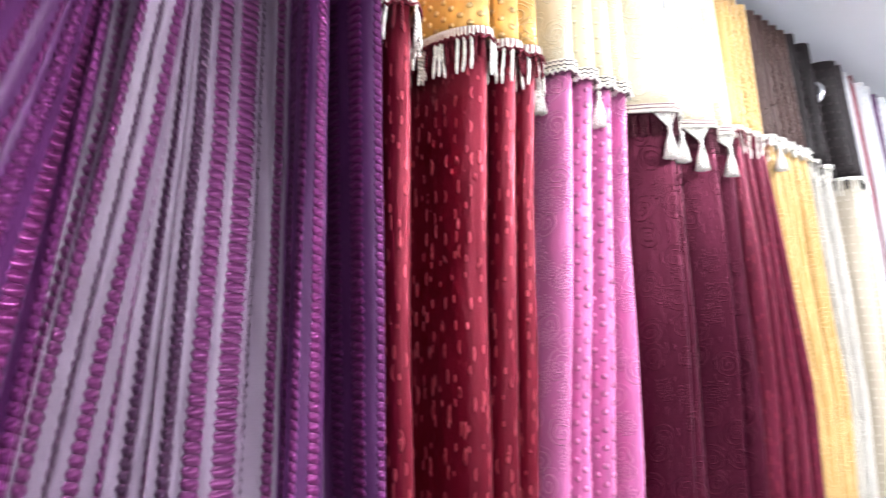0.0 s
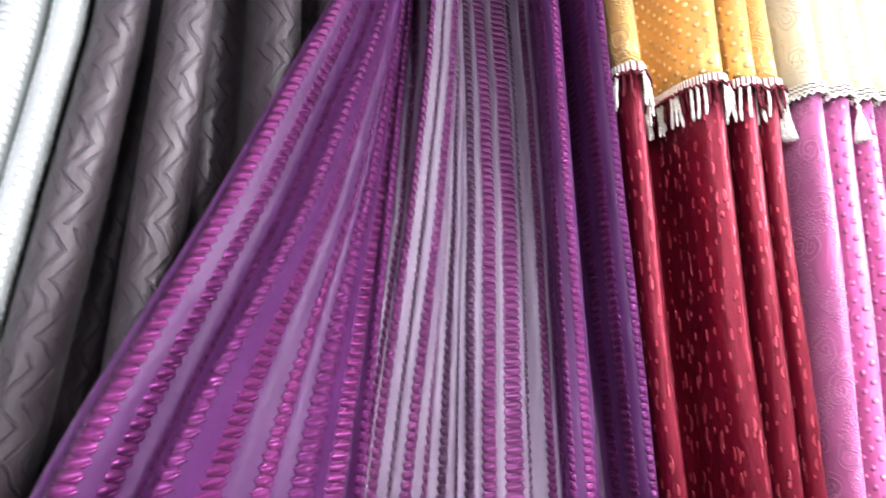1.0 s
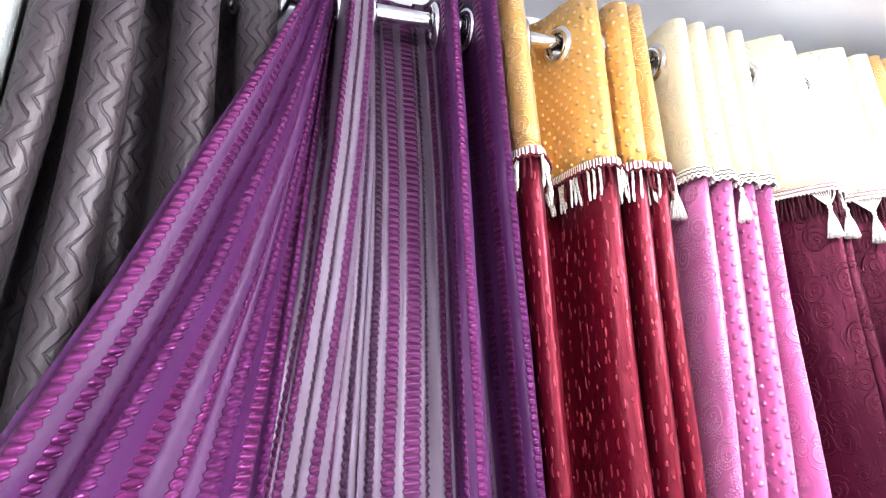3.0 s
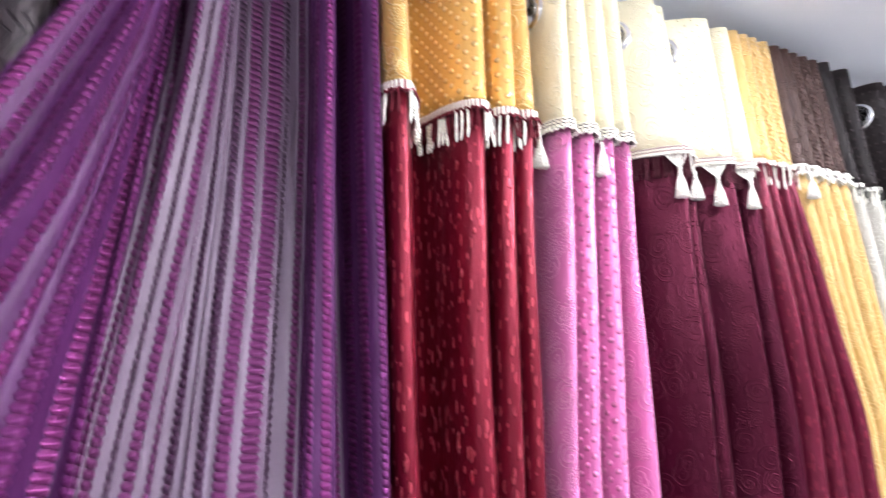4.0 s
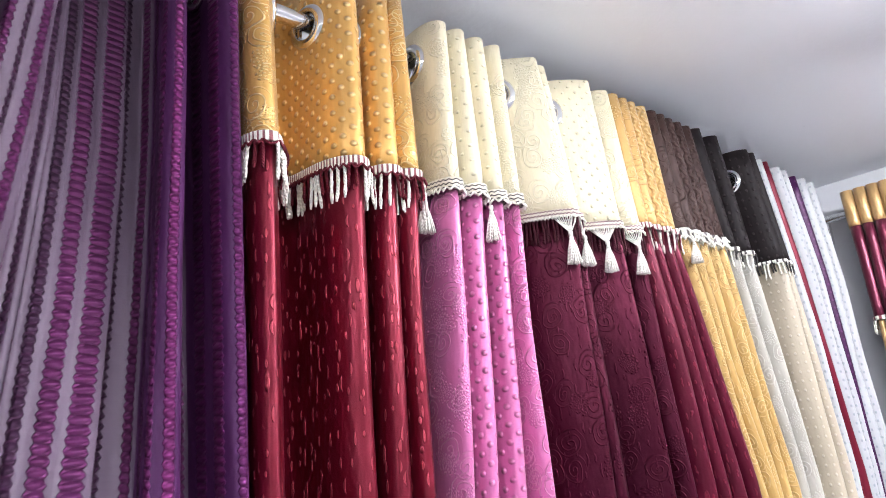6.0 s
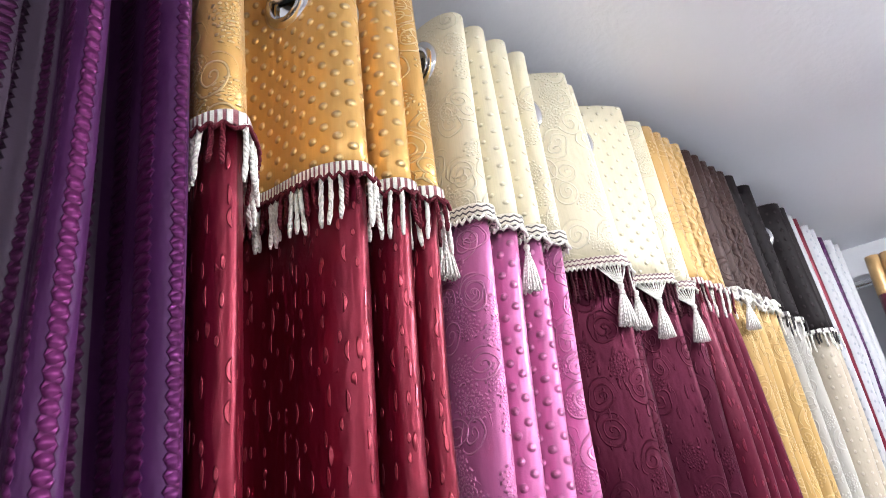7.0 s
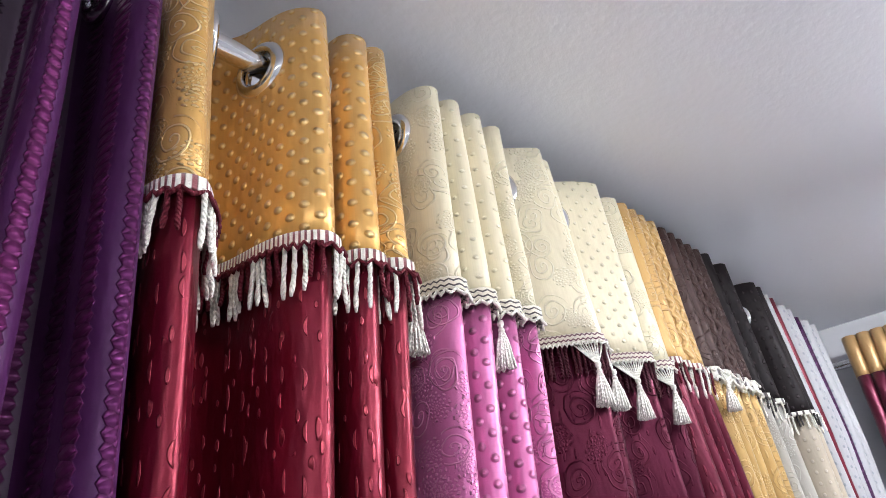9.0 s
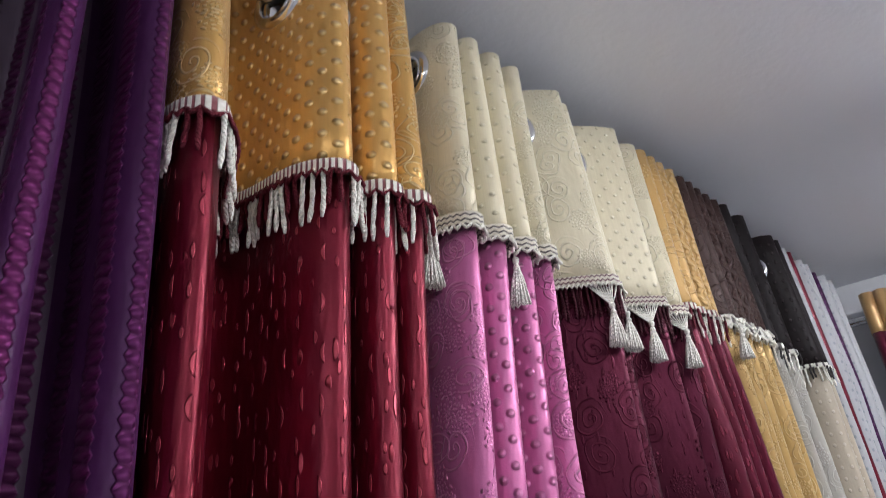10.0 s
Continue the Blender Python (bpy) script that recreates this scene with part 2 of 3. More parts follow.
def tiles(name):
    n = Nodes(name)
    p = n.split(n.add("ShaderNodeTexCoord").outputs["Object"])
    fx = n.m("ABSOLUTE", n.m("SUBTRACT", n.m("FRACT", n.m("DIVIDE", p[0], 0.6)), 0.5))
    fy = n.m("ABSOLUTE", n.m("SUBTRACT", n.m("FRACT", n.m("DIVIDE", p[1], 0.6)), 0.5))
    joint = n.m("GREATER_THAN", n.m("MAXIMUM", fx, fy), 0.496)
    cloud = n.noise(None, 7.0, 5.0)
    base = n.mix(joint, n.mix(n.m("MULTIPLY", cloud, 0.6), (0.54, 0.53, 0.52), (0.42, 0.42, 0.42)), (0.25, 0.23, 0.2))
    return n.done(base, 0.25, 0.0, n.bump(joint, -0.002))


GOLD = satin("gold_satin", (0.77, 0.44, 0.125), (0.93, 0.72, 0.36), metal=0.45, rough=0.34, depth=0.0036, crease=0.45)
CREAM = satin("cream_satin", (0.77, 0.70, 0.50), (0.80, 0.75, 0.58), metal=0.08, rough=0.36, depth=0.0024, tone=0.06, crease=0.45, stud=0.19)
TAN = satin("tan_satin", (0.62, 0.38, 0.13), (0.74, 0.50, 0.22), relief="plait", metal=0.25, depth=0.0032)
MAROON = satin("maroon_satin", (0.145, 0.0048, 0.018), (0.42, 0.060, 0.085), relief="dash", metal=0.55, rough=0.34, depth=0.0030, sheen=0.0, spec=0.3, crease=0.4)
PLUM = satin("plum_satin", (0.056, 0.004, 0.016), (0.075, 0.008, 0.022), relief="flower", metal=0.6, rough=0.36, sheen=0.0, spec=0.15, depth=0.0042)
WINE = satin("wine_satin", (0.105, 0.005, 0.022), (0.19, 0.018, 0.042), relief="dash", metal=0.45, rough=0.38, depth=0.0015, sheen=0.0, spec=0.3)
PINK = satin("pink_satin", (0.60, 0.155, 0.37), (0.70, 0.26, 0.47), metal=0.3, rough=0.34, depth=0.0038, crease=0.4)
BROWN = satin("brown_satin", (0.050, 0.024, 0.020), (0.08, 0.045, 0.04), relief="plait", metal=0.2, rough=0.45, depth=0.0035, sheen=0.0, spec=0.3)
BLACK = satin("charcoal_satin", (0.014, 0.010, 0.011), (0.045, 0.035, 0.038), relief="pin", metal=0.0, rough=0.55, sheen=0.0, spec=0.15)
GOLD_LOW = satin("ochre_satin", (0.56, 0.36, 0.125), (0.66, 0.46, 0.21), relief="flower", metal=0.25)
IVORY = satin("ivory_satin", (0.43, 0.41, 0.36), (0.49, 0.47, 0.42), relief="flower", metal=0.05, rough=0.45, depth=0.0018)
BUFF = satin("buff_satin", (0.44, 0.38, 0.29), (0.50, 0.44, 0.36), relief="pin", metal=0.05, rough=0.45, depth=0.0012)
WHITE = satin("white_pin_satin", (0.40, 0.41, 0.43), (0.22, 0.25, 0.28), relief="pin", metal=0.0, rough=0.48, tone=0.08, depth=0.001)
STRIPE_RED = satin("red_stripe_satin", (0.13, 0.006, 0.020), (0.22, 0.03, 0.045), relief="pin", metal=0.3, sheen=0.0, spec=0.25, depth=0.001)
STRIPE_PURPLE = satin("purple_stripe_satin", (0.045, 0.008, 0.050), (0.09, 0.02, 0.09), relief="pin", metal=0.2, sheen=0.0, spec=0.25, depth=0.001)
BACK_GOLD = satin("dull_gold_satin", (0.50, 0.31, 0.13), (0.6, 0.4, 0.2), relief="plain", metal=0.35)
BACK_WINE = satin("back_wine_satin", (0.13, 0.010, 0.035), (0.2, 0.03, 0.06), relief="plain", metal=0.45)
BACK_GREY = satin("back_grey_satin", (0.22, 0.20, 0.17), (0.3, 0.28, 0.25), relief="plain", metal=0.3)
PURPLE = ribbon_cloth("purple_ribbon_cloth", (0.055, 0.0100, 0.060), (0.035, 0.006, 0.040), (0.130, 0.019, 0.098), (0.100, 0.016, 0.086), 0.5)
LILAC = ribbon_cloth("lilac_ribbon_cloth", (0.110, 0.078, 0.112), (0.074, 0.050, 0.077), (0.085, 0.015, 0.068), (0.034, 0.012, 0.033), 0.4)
GREY = zigzag_cloth("grey_zigzag_cloth", (0.048, 0.034, 0.040), (0.018, 0.012, 0.017))
BLUE = zigzag_cloth("blue_zigzag_cloth", (0.015, 0.033, 0.125), (0.008, 0.016, 0.062))
NAVY = zigzag_cloth("navy_zigzag_cloth", (0.018, 0.022, 0.055), (0.008, 0.010, 0.025))
SNOW = ribbon_cloth("white_ribbon_cloth", (0.44, 0.46, 0.45), (0.34, 0.36, 0.35), (0.66, 0.68, 0.66), (0.62, 0.64, 0.62), 0.0, 0.028)
CORD = yarn("cream_cord", (0.93, 0.90, 0.81))
CORD_RED = yarn("maroon_cord", (0.13, 0.006, 0.018))
CORD_DARK = yarn("dark_cord", (0.05, 0.045, 0.045))
CORD_PLUM = yarn("plum_cord", (0.055, 0.004, 0.013))
SILK = yarn("tassel_silk", (0.94, 0.91, 0.83), 250.0)
BRAID = braid_cloth("striped_braid", (0.86, 0.83, 0.74), (0.22, 0.05, 0.06), 0.0044, 0.38)
GIMP = zig_braid("zigzag_gimp", (0.84, 0.79, 0.65), (0.06, 0.045, 0.045))
GIMP_PLUM = zig_braid("plum_zigzag_gimp", (0.80, 0.74, 0.62), (0.12, 0.02, 0.045))
LACE = braid_cloth("loop_braid", (0.82, 0.79, 0.72), (0.09, 0.07, 0.07), 0.011, 0.3)
CHROME = chrome("chrome")
PAINT = plaster("ceiling_paint", (0.83, 0.85, 0.91), rough=0.36)
WALL = plaster("wall_paint", (0.50, 0.51, 0.54))
FLOOR = tiles("floor_tiles")
PLASTIC = plaster("white_plastic", (0.8, 0.8, 0.8), 20.0, 0.35, 0.04)


def glow_glass(strength):
    n = Nodes("tube_glow")
    n.bsdf.inputs["Emission Color"].default_value = (0.94, 0.95, 1.0, 1)
    n.bsdf.inputs["Emission Strength"].default_value = strength
    return n.mat


# ---------------------------------------------------------------- building helpers


def part(name, bm, material, parent=None, label="", smooth=True):
    me = bpy.data.meshes.new(name)
    bm.to_mesh(me)
    bm.free()
    me.materials.append(material)
    for p in me.polygons:
        p.use_smooth = smooth
    ob = new(name, me)
    ob.parent = parent
    return tagged(ob, label)


def grid_part(name, verts, faces, uvs, bands, material, parent, label="", thick=0.0):
    me = bpy.data.meshes.new(name)
    me.from_pydata(verts, [], faces)
    layer = me.uv_layers.new(name="UVMap")
    idx = np.empty(len(me.loops), dtype=np.int32)
    me.loops.foreach_get("vertex_index", idx)
    layer.data.foreach_set("uv", np.array(uvs, dtype=np.float32)[idx].ravel())
    if bands is not None:
        me.attributes.new("band", "FLOAT", "POINT").data.foreach_set("value", np.array(bands, dtype=np.float32))
    me.materials.append(material)
    me.polygons.foreach_set("use_smooth", [True] * len(me.polygons))
    ob = new(name, me)
    ob.parent = parent
    if thick:
        mod = ob.modifiers.new("thickness", "SOLIDIFY")
        mod.thickness, mod.offset = thick, 0.0
    return tagged(ob, label)


def box(bm, x0, x1, y0, y1, z0, z1, bevel=0.0):
    r = bmesh.ops.create_cube(bm, size=1.0, matrix=Matrix.LocRotScale(((x0 + x1) / 2, (y0 + y1) / 2, (z0 + z1) / 2), None, (x1 - x0, y1 - y0, z1 - z0)))
    if bevel:
        edges = {e for v in r["verts"] for e in v.link_edges}
        bmesh.ops.bevel(bm, geom=list(edges), offset=bevel, segments=2, affect="EDGES", profile=0.5)


def tube(bm, pts, radii, sides=6):
    """A tapered tube through points, closed at both ends."""
    rings = []
    for i, p in enumerate(pts):
        a = Vector(pts[max(0, i - 1)])
        b = Vector(pts[min(len(pts) - 1, i + 1)])
        q = (b - a).to_track_quat("Z", "Y")
        rings.append([bm.verts.new(Vector(p) + q @ Vector((radii[i] * math.cos(k * math.tau / sides), radii[i] * math.sin(k * math.tau / sides), 0))) for k in range(sides)])
    for lo, hi in zip(rings, rings[1:]):
        for k in range(sides):
            bm.faces.new((lo[k], lo[(k + 1) % sides], hi[(k + 1) % sides], hi[k]))
    bm.faces.new(rings[0][::-1])
    bm.faces.new(rings[-1])


def lathe(bm, m, outline, sides=28, closed=True):
    """Turns an outline of (radius, height) about the z of m."""
    rings = [[bm.verts.new(m @ Vector((r * math.cos(k * math.tau / sides), r * math.sin(k * math.tau / sides), h))) for k in range(sides)] for r, h in outline]
    pairs = list(zip(rings, rings[1:])) + ([(rings[-1], rings[0])] if closed else [])
    for lo, hi in pairs:
        for k in range(sides):
            bm.faces.new((lo[k], lo[(k + 1) % sides], hi[(k + 1) % sides], hi[k]))


TOP, HEM, ROD_Y, ROD_Z = 2.316, 2.012, 0.713, 2.252
EYE_Z = ROD_Z - 0.006
BACK = 0.785


class Folds:
    """A pleated hanging cloth. knots: for some heights, the plan of all ridges and hollows in order, as (x, y)."""

    def __init__(self, knots, bands=None, steps=20, bulge=0.008, seed=0.0, place=None, flat=0.75):
        self.heights = [h for h, _ in knots]
        self.plans = [np.array(p, dtype=float) for _, p in knots]
        self.n = len(self.plans[0])
        self.bands, self.steps, self.bulge, self.seed, self.place, self.flat = bands or [0] * self.n, steps, bulge, seed, place, flat
        s = [0.0]
        t = np.linspace(0, self.n - 1, (self.n - 1) * steps + 1)
        pts = [self.plan(a, HEM) for a in t]
        for a, b in zip(pts, pts[1:]):
            s.append(s[-1] + math.dist(a, b))
        self.ts, self.us = t, np.array(s)

    def ctrl(self, i, z):
        h, p = self.heights, self.plans
        if z >= h[0]:
            return p[0][i]
        for k in range(len(h) - 1):
            if z >= h[k + 1]:
                f = (h[k] - z) / (h[k] - h[k + 1])
                return p[k][i] * (1 - f) + p[k + 1][i] * f
        return p[-1][i]

    def plan(self, t, z):
        i = min(int(t), self.n - 2)
        f = t - i
        a, b = self.ctrl(i, z), self.ctrl(i + 1, z)
        wide = min(1.0, max(0.0, (b[0] - a[0] - 0.035) / 0.05))
        c = (1 - math.cos(math.pi * f)) / 2 * (1 - self.flat * wide) + f * self.flat * wide
        x = a[0] + (b[0] - a[0]) * f + self.bulge * (1 - 0.8 * wide) * math.sin(2 * math.pi * f)
        y = a[1] + (b[1] - a[1]) * c
        low = min(1.0, max(0.0, (TOP - z) / 0.5))
        w = noise.noise(Vector((t * 0.9 + self.seed, z * 1.7, self.seed)))
        w2 = noise.noise(Vector((t * 1.3 + self.seed + 40, z * 3.1, self.seed)))
        return x + 0.007 * low * w + 0.002 * w2, y + 0.010 * low * w2 + 0.0025 * w

    def normal(self, t, z):
        e = 0.01
        a, b = self.plan(max(0, t - e), z), self.plan(min(self.n - 1 - 1e-6, t + e), z)
        d = Vector((b[0] - a[0], b[1] - a[1], 0)).normalized()
        return Vector((d.y, -d.x, 0)), d

    def at(self, t, z, out=0.0):
        p = self.plan(t, z)
        v = Vector((p[0], p[1], z))
        if out:
            v += self.normal(t, z)[0] * out
        return self.place(v) if self.place else v

    def t_of(self, u):
        return float(np.interp(u, self.us, self.ts))

    def crossings(self, z=None):
        z = z or EYE_Z
        found = []
        last = self.plan(0, z)[1] - ROD_Y
        for k in range(1, len(self.ts)):
            y = self.plan(self.ts[k], z)[1] - ROD_Y
            if (y > 0) != (last > 0):
                f = last / (last - y)
                found.append(self.ts[k - 1] + f * (self.ts[k] - self.ts[k - 1]))
            last = y
        return found

    def sheet(self, name, z0, z1, material, parent, label="", out=0.0, t0=0, t1=None, holes=(), thick=0.0016, dz=0.05, ragged=0.0, striped=False):
        t1 = self.n - 1 if t1 is None else t1
        cols = [t for t in self.ts if t0 - 1e-6 <= t <= t1 + 1e-6]
        us = np.interp(cols, self.ts, self.us)
        zs = [z0]
        while zs[-1] > z1 + 1e-6:
            fine = 0.006 if holes and EYE_Z - 0.04 < zs[-1] < EYE_Z + 0.045 else dz if zs[-1] > 1.3 else 0.1
            zs.append(max(z1, zs[-1] - fine))
        verts, uvs, bands = [], [], []
        for z in zs:
            for c, u in zip(cols, us):
                zz = z
                if z == z0 and ragged:
                    zz = z + ragged * noise.noise(Vector((c * 1.1, self.seed, 3.0)))
                verts.append(self.at(c, zz, out))
                uvs.append((u, z) if striped else (u + self.seed * 1.37, z))
                bands.append(0 if striped else self.bands[min(self.n - 1, int(c + 0.5) if int(c + 0.5) % 2 else (int(c) if int(c) % 2 else min(int(c) + 1, self.n - 1)))])
        marks = [(float(np.interp(c, self.ts, self.us)), EYE_Z) for c in holes]
        w, faces = len(cols), []
        for r in range(len(zs) - 1):
            zc = (zs[r] + zs[r + 1]) / 2
            for k in range(w - 1):
                uc = (us[k] + us[k + 1]) / 2
                if any((uc - a) ** 2 + (zc - b) ** 2 < 0.0245 ** 2 for a, b in marks):
                    continue
                i = r * w + k
                faces.append((i, i + w, i + w + 1, i + 1))
        return grid_part(name, verts, faces, uvs, bands, material, parent, label, thick)


RING = None


def eyelet(folds, t, parent, out=0.003):
    """A chrome ring clenched through the cloth."""
    global RING
    if RING is None:
        bm = bmesh.new()
        half = [(0.0205, 0.0), (0.0212, 0.0060), (0.0240, 0.0082), (0.0300, 0.0074), (0.0345, 0.0044), (0.0355, 0.0)]
        lathe(bm, Matrix.Identity(4), half + [(r, -h) for r, h in half[-2:0:-1]], 32)
        RING = bpy.data.meshes.new("eyelet")
        bmesh.ops.recalc_face_normals(bm, faces=bm.faces)
        bm.to_mesh(RING)
        bm.free()
        RING.materials.append(CHROME)
        for p in RING.polygons:
            p.use_smooth = True
    ob = new("eyelet", RING)
    p = folds.at(t, EYE_Z, out)
    nrm, d = folds.normal(t, EYE_Z)
    if folds.place:
        nrm = folds.place(Vector((0, 0, 0)) + nrm) - folds.place(Vector((0, 0, 0)))
    q = nrm.to_track_quat("Z", "Y")
    ob.matrix_world = Matrix.Translation(p) @ q.to_matrix().to_4x4()
    ob.parent = parent
    return tagged(ob, "polished chrome eyelet ring")


CORDS = {}


def cord_mesh(material, kind):
    """One of a few slightly bent cords, 40 mm long."""
    key = (material.name, kind)
    if key not in CORDS:
        rnd = random.Random(kind)
        bm = bmesh.new()
        pts, rad = [], []
        for i in range(10):
            f = i / 9
            pts.append((0.0022 * math.sin(f * 2.6 + kind) * f + rnd.uniform(-0.0002, 0.0002), 0.0015 * math.cos(f * 3 + kind) * f, -0.04 * f))
            rad.append((0.0019, 0.0024, 0.0021)[i % 3] if i < 9 else 0.0013)
        tube(bm, pts, rad, 6)
        me = bpy.data.meshes.new("cord")
        bm.to_mesh(me)
        bm.free()
        me.materials.append(material)
        for p in me.polygons:
            p.use_smooth = True
        CORDS[key] = me
    return CORDS[key]


def strands(folds, z, length, step, materials, parent, out=0.006, radius=0.0023, name="cord", seed=1, run=(3, 2), spread=0.25, t0=0, t1=None):
    """Cords along the lower edge, in runs of two colours."""
    rnd = random.Random(seed)
    u = float(np.interp(t0, folds.ts, folds.us)) + step / 2
    u1 = float(np.interp(folds.n - 1 if t1 is None else t1, folds.ts, folds.us))
    k = 0
    while u < u1:
        which = 0 if len(materials) == 1 or k % sum(run) < run[0] else 1
        ln = length * (1 + spread * (rnd.random() - 0.5)) * (1.0 if which == 0 else 0.72)
        ob = new(name, cord_mesh(materials[which], rnd.randrange(6)))
        ob.matrix_world = Matrix.LocRotScale(folds.at(folds.t_of(u), z, out), Euler((rnd.uniform(-0.04, 0.04), rnd.uniform(-0.06, 0.06), rnd.uniform(0, 6.28))), (radius / 0.0023, radius / 0.0023, ln / 0.04))
        ob.parent = parent
        u += step * (0.75 + 0.5 * rnd.random())
        k += 1


def loops(folds, z, length, step, material, parent, label, out=0.01, radius=0.0027, seed=1):
    """A dense row of tiny loops under a braid."""
    rnd = random.Random(seed)
    bm = bmesh.new()
    u, u1 = step / 2, folds.us[-1]
    while u < u1:
        a = folds.at(folds.t_of(u), z, out)
        b = folds.at(folds.t_of(u + step * 0.5), z - length * (0.8 + 0.4 * rnd.random()), out + 0.002)
        c = folds.at(folds.t_of(u + step), z, out)
        tube(bm, [a, b, c], [radius * 0.8, radius, radius * 0.8], 5)
        u += step
    tagged(part("loop_trim", bm, material, parent, label), kind="stuff")


def edging(folds, z0, z1, material, parent, label, wave=0.0, out=0.003, t0=0, t1=None):
    return folds.sheet("braid", z0, z1, material, parent, label, out=out, t0=t0, t1=t1, thick=0.003, dz=0.006, ragged=wave)


def tassel(folds, t, z, parent, size=0.055, fan=0.0, out=0.012):
    """A silk tassel on a knot; with a fan of threads gathered from the braid where it has one."""
    root = new("tassel", None)
    root.parent = parent
    tagged(root, "cream silk tassel")
    u = float(np.interp(t, folds.ts, folds.us))
    base = folds.at(t, z, out)
    knot_z = z - (0.036 if fan else 0.014)
    k = folds.at(t, knot_z, out + 0.004)
    rnd = random.Random(int(t * 100))
    bm = bmesh.new()
    if fan:
        for i in range(13):
            f = i / 12 * 2 - 1
            a = folds.at(folds.t_of(u + f * fan), z + 0.001, 0.006)
            mid = a.lerp(k, 0.5) + Vector((0, 0, -0.003 * (1 - f * f)))
            tube(bm, [a, mid, k], [0.0011, 0.0011, 0.0009], 5)
    else:
        tube(bm, [base + Vector((0, 0, 0.006)), k], [0.0014, 0.0014], 6)
    part("threads", bm, SILK, root)
    bm = bmesh.new()
    m = Matrix.Translation(k)
    lathe(bm, m, [(0.0005, 0.004), (0.0035, 0.003), (0.0042, 0.0), (0.0035, -0.003), (0.0022, -0.0045), (0.0036, -0.007), (0.0042, -0.009), (0.003, -0.012), (0.0005, -0.012)], 10, False)
    part("knot", bm, SILK, root)
    bm = bmesh.new()
    top = k - Vector((0, 0, 0.011))
    for i in range(54):
        a = i * 2.399
        r = math.sqrt((i + 0.5) / 54)
        end = top + Vector((math.cos(a) * r * 0.0165, math.sin(a) * r * 0.011, -size * (0.72 + 0.05 * rnd.random())))
        tube(bm, [top + Vector((math.cos(a) * r * 0.003, math.sin(a) * r * 0.003, 0)), top.lerp(end, 0.4) + Vector((math.cos(a), math.sin(a), 0)) * 0.0026 * r, end], [0.0009, 0.0014, 0.0013], 4)
    part("skirt", bm, SILK, root)


def pleats(ridges, start, front=(0.660, 0.639, 0.633), back=BACK, follow=0.58, zs=(TOP, HEM, 1.5), end=0.01):
    """Plans of a bunched cloth from its ridge tips, each given as x at the top, at the edging and lower down."""
    plans = []
    spread = lambda x: x + 0.013 * max(0.0, x - 0.45)
    start = [spread(x) for x in start]
    ridges = [(*[spread(x) for x in q[:3]], *q[3:]) for q in ridges]
    for k, z in enumerate(zs):
        plan, prev = [(start[k], back)], None
        for i, r in enumerate(ridges):
            depth = front[k] + (r[3] if len(r) > 3 else 0.0)
            if prev is not None:
                hollow = r[4][k] if len(r) > 4 else back - 0.012 * ((i * 7) % 3)
                plan.append((prev + (r[5][k] if len(r) > 5 else follow) * (r[k] - prev), hollow))
            plan.append((r[k], depth))
            prev = r[k]
        plan.append((prev + end, back))
        plans.append(plan)
    floor = [(p[0] + 0.6 * (p[0] - q[0]), p[1]) for p, q in zip(plans[-1], plans[-2])]
    return [*zip(zs, plans), (0.1, floor)]


def band_list(kinds):
    """kinds: d (studs) or f (scrolls) for each ridge."""
    out = [0]
    for k in kinds:
        out += [1 if k == "f" else 0] * 2
    return out + [0]


def curtain_root(name, label, group="curtains on the long rod", category="curtain"):
    return tagged(new(name, None), label, category, group)


def hang_eyelets(folds, parent):
    for c in folds.crossings():
        eyelet(folds, c, parent)


# ---------------------------------------------------------------- the room
def slab(name, x0, x1, y0, y1, z0, z1, mat, label, category):
    bm = bmesh.new()
    box(bm, x0, x1, y0, y1, z0, z1)
    return tagged(part(name, bm, mat, None, smooth=False), label, category, kind="structure")


slab("floor", ROOM_L, WALL_X, ROOM_B, WALL_Y, -0.1, 0.0, FLOOR, "pale polished floor tiles of the shop", "floor")
slab("ceiling", ROOM_L - 0.15, WALL_X + 0.15, ROOM_B - 0.15, WALL_Y + 0.15, CEILING, CEILING + 0.12, PAINT, "painted ceiling in pale grey with faint blotches", "ceiling")
slab("wall_north", ROOM_L, WALL_X, WALL_Y, WALL_Y + 0.15, -0.1, CEILING, WALL, "pale grey painted wall behind the curtains", "wall")
slab("wall_east", WALL_X, WALL_X + 0.15, ROOM_B - 0.15, WALL_Y + 0.15, -0.1, CEILING, WALL, "pale grey painted wall at the row's end", "wall")
slab("wall_west", ROOM_L - 0.15, ROOM_L, ROOM_B - 0.15, WALL_Y + 0.15, -0.1, CEILING, WALL, "plain painted wall closing the shop", "wall")
slab("wall_south", ROOM_L, WALL_X, ROOM_B - 0.15, ROOM_B, -0.1, CEILING, WALL, "plain painted wall across the shop", "wall")


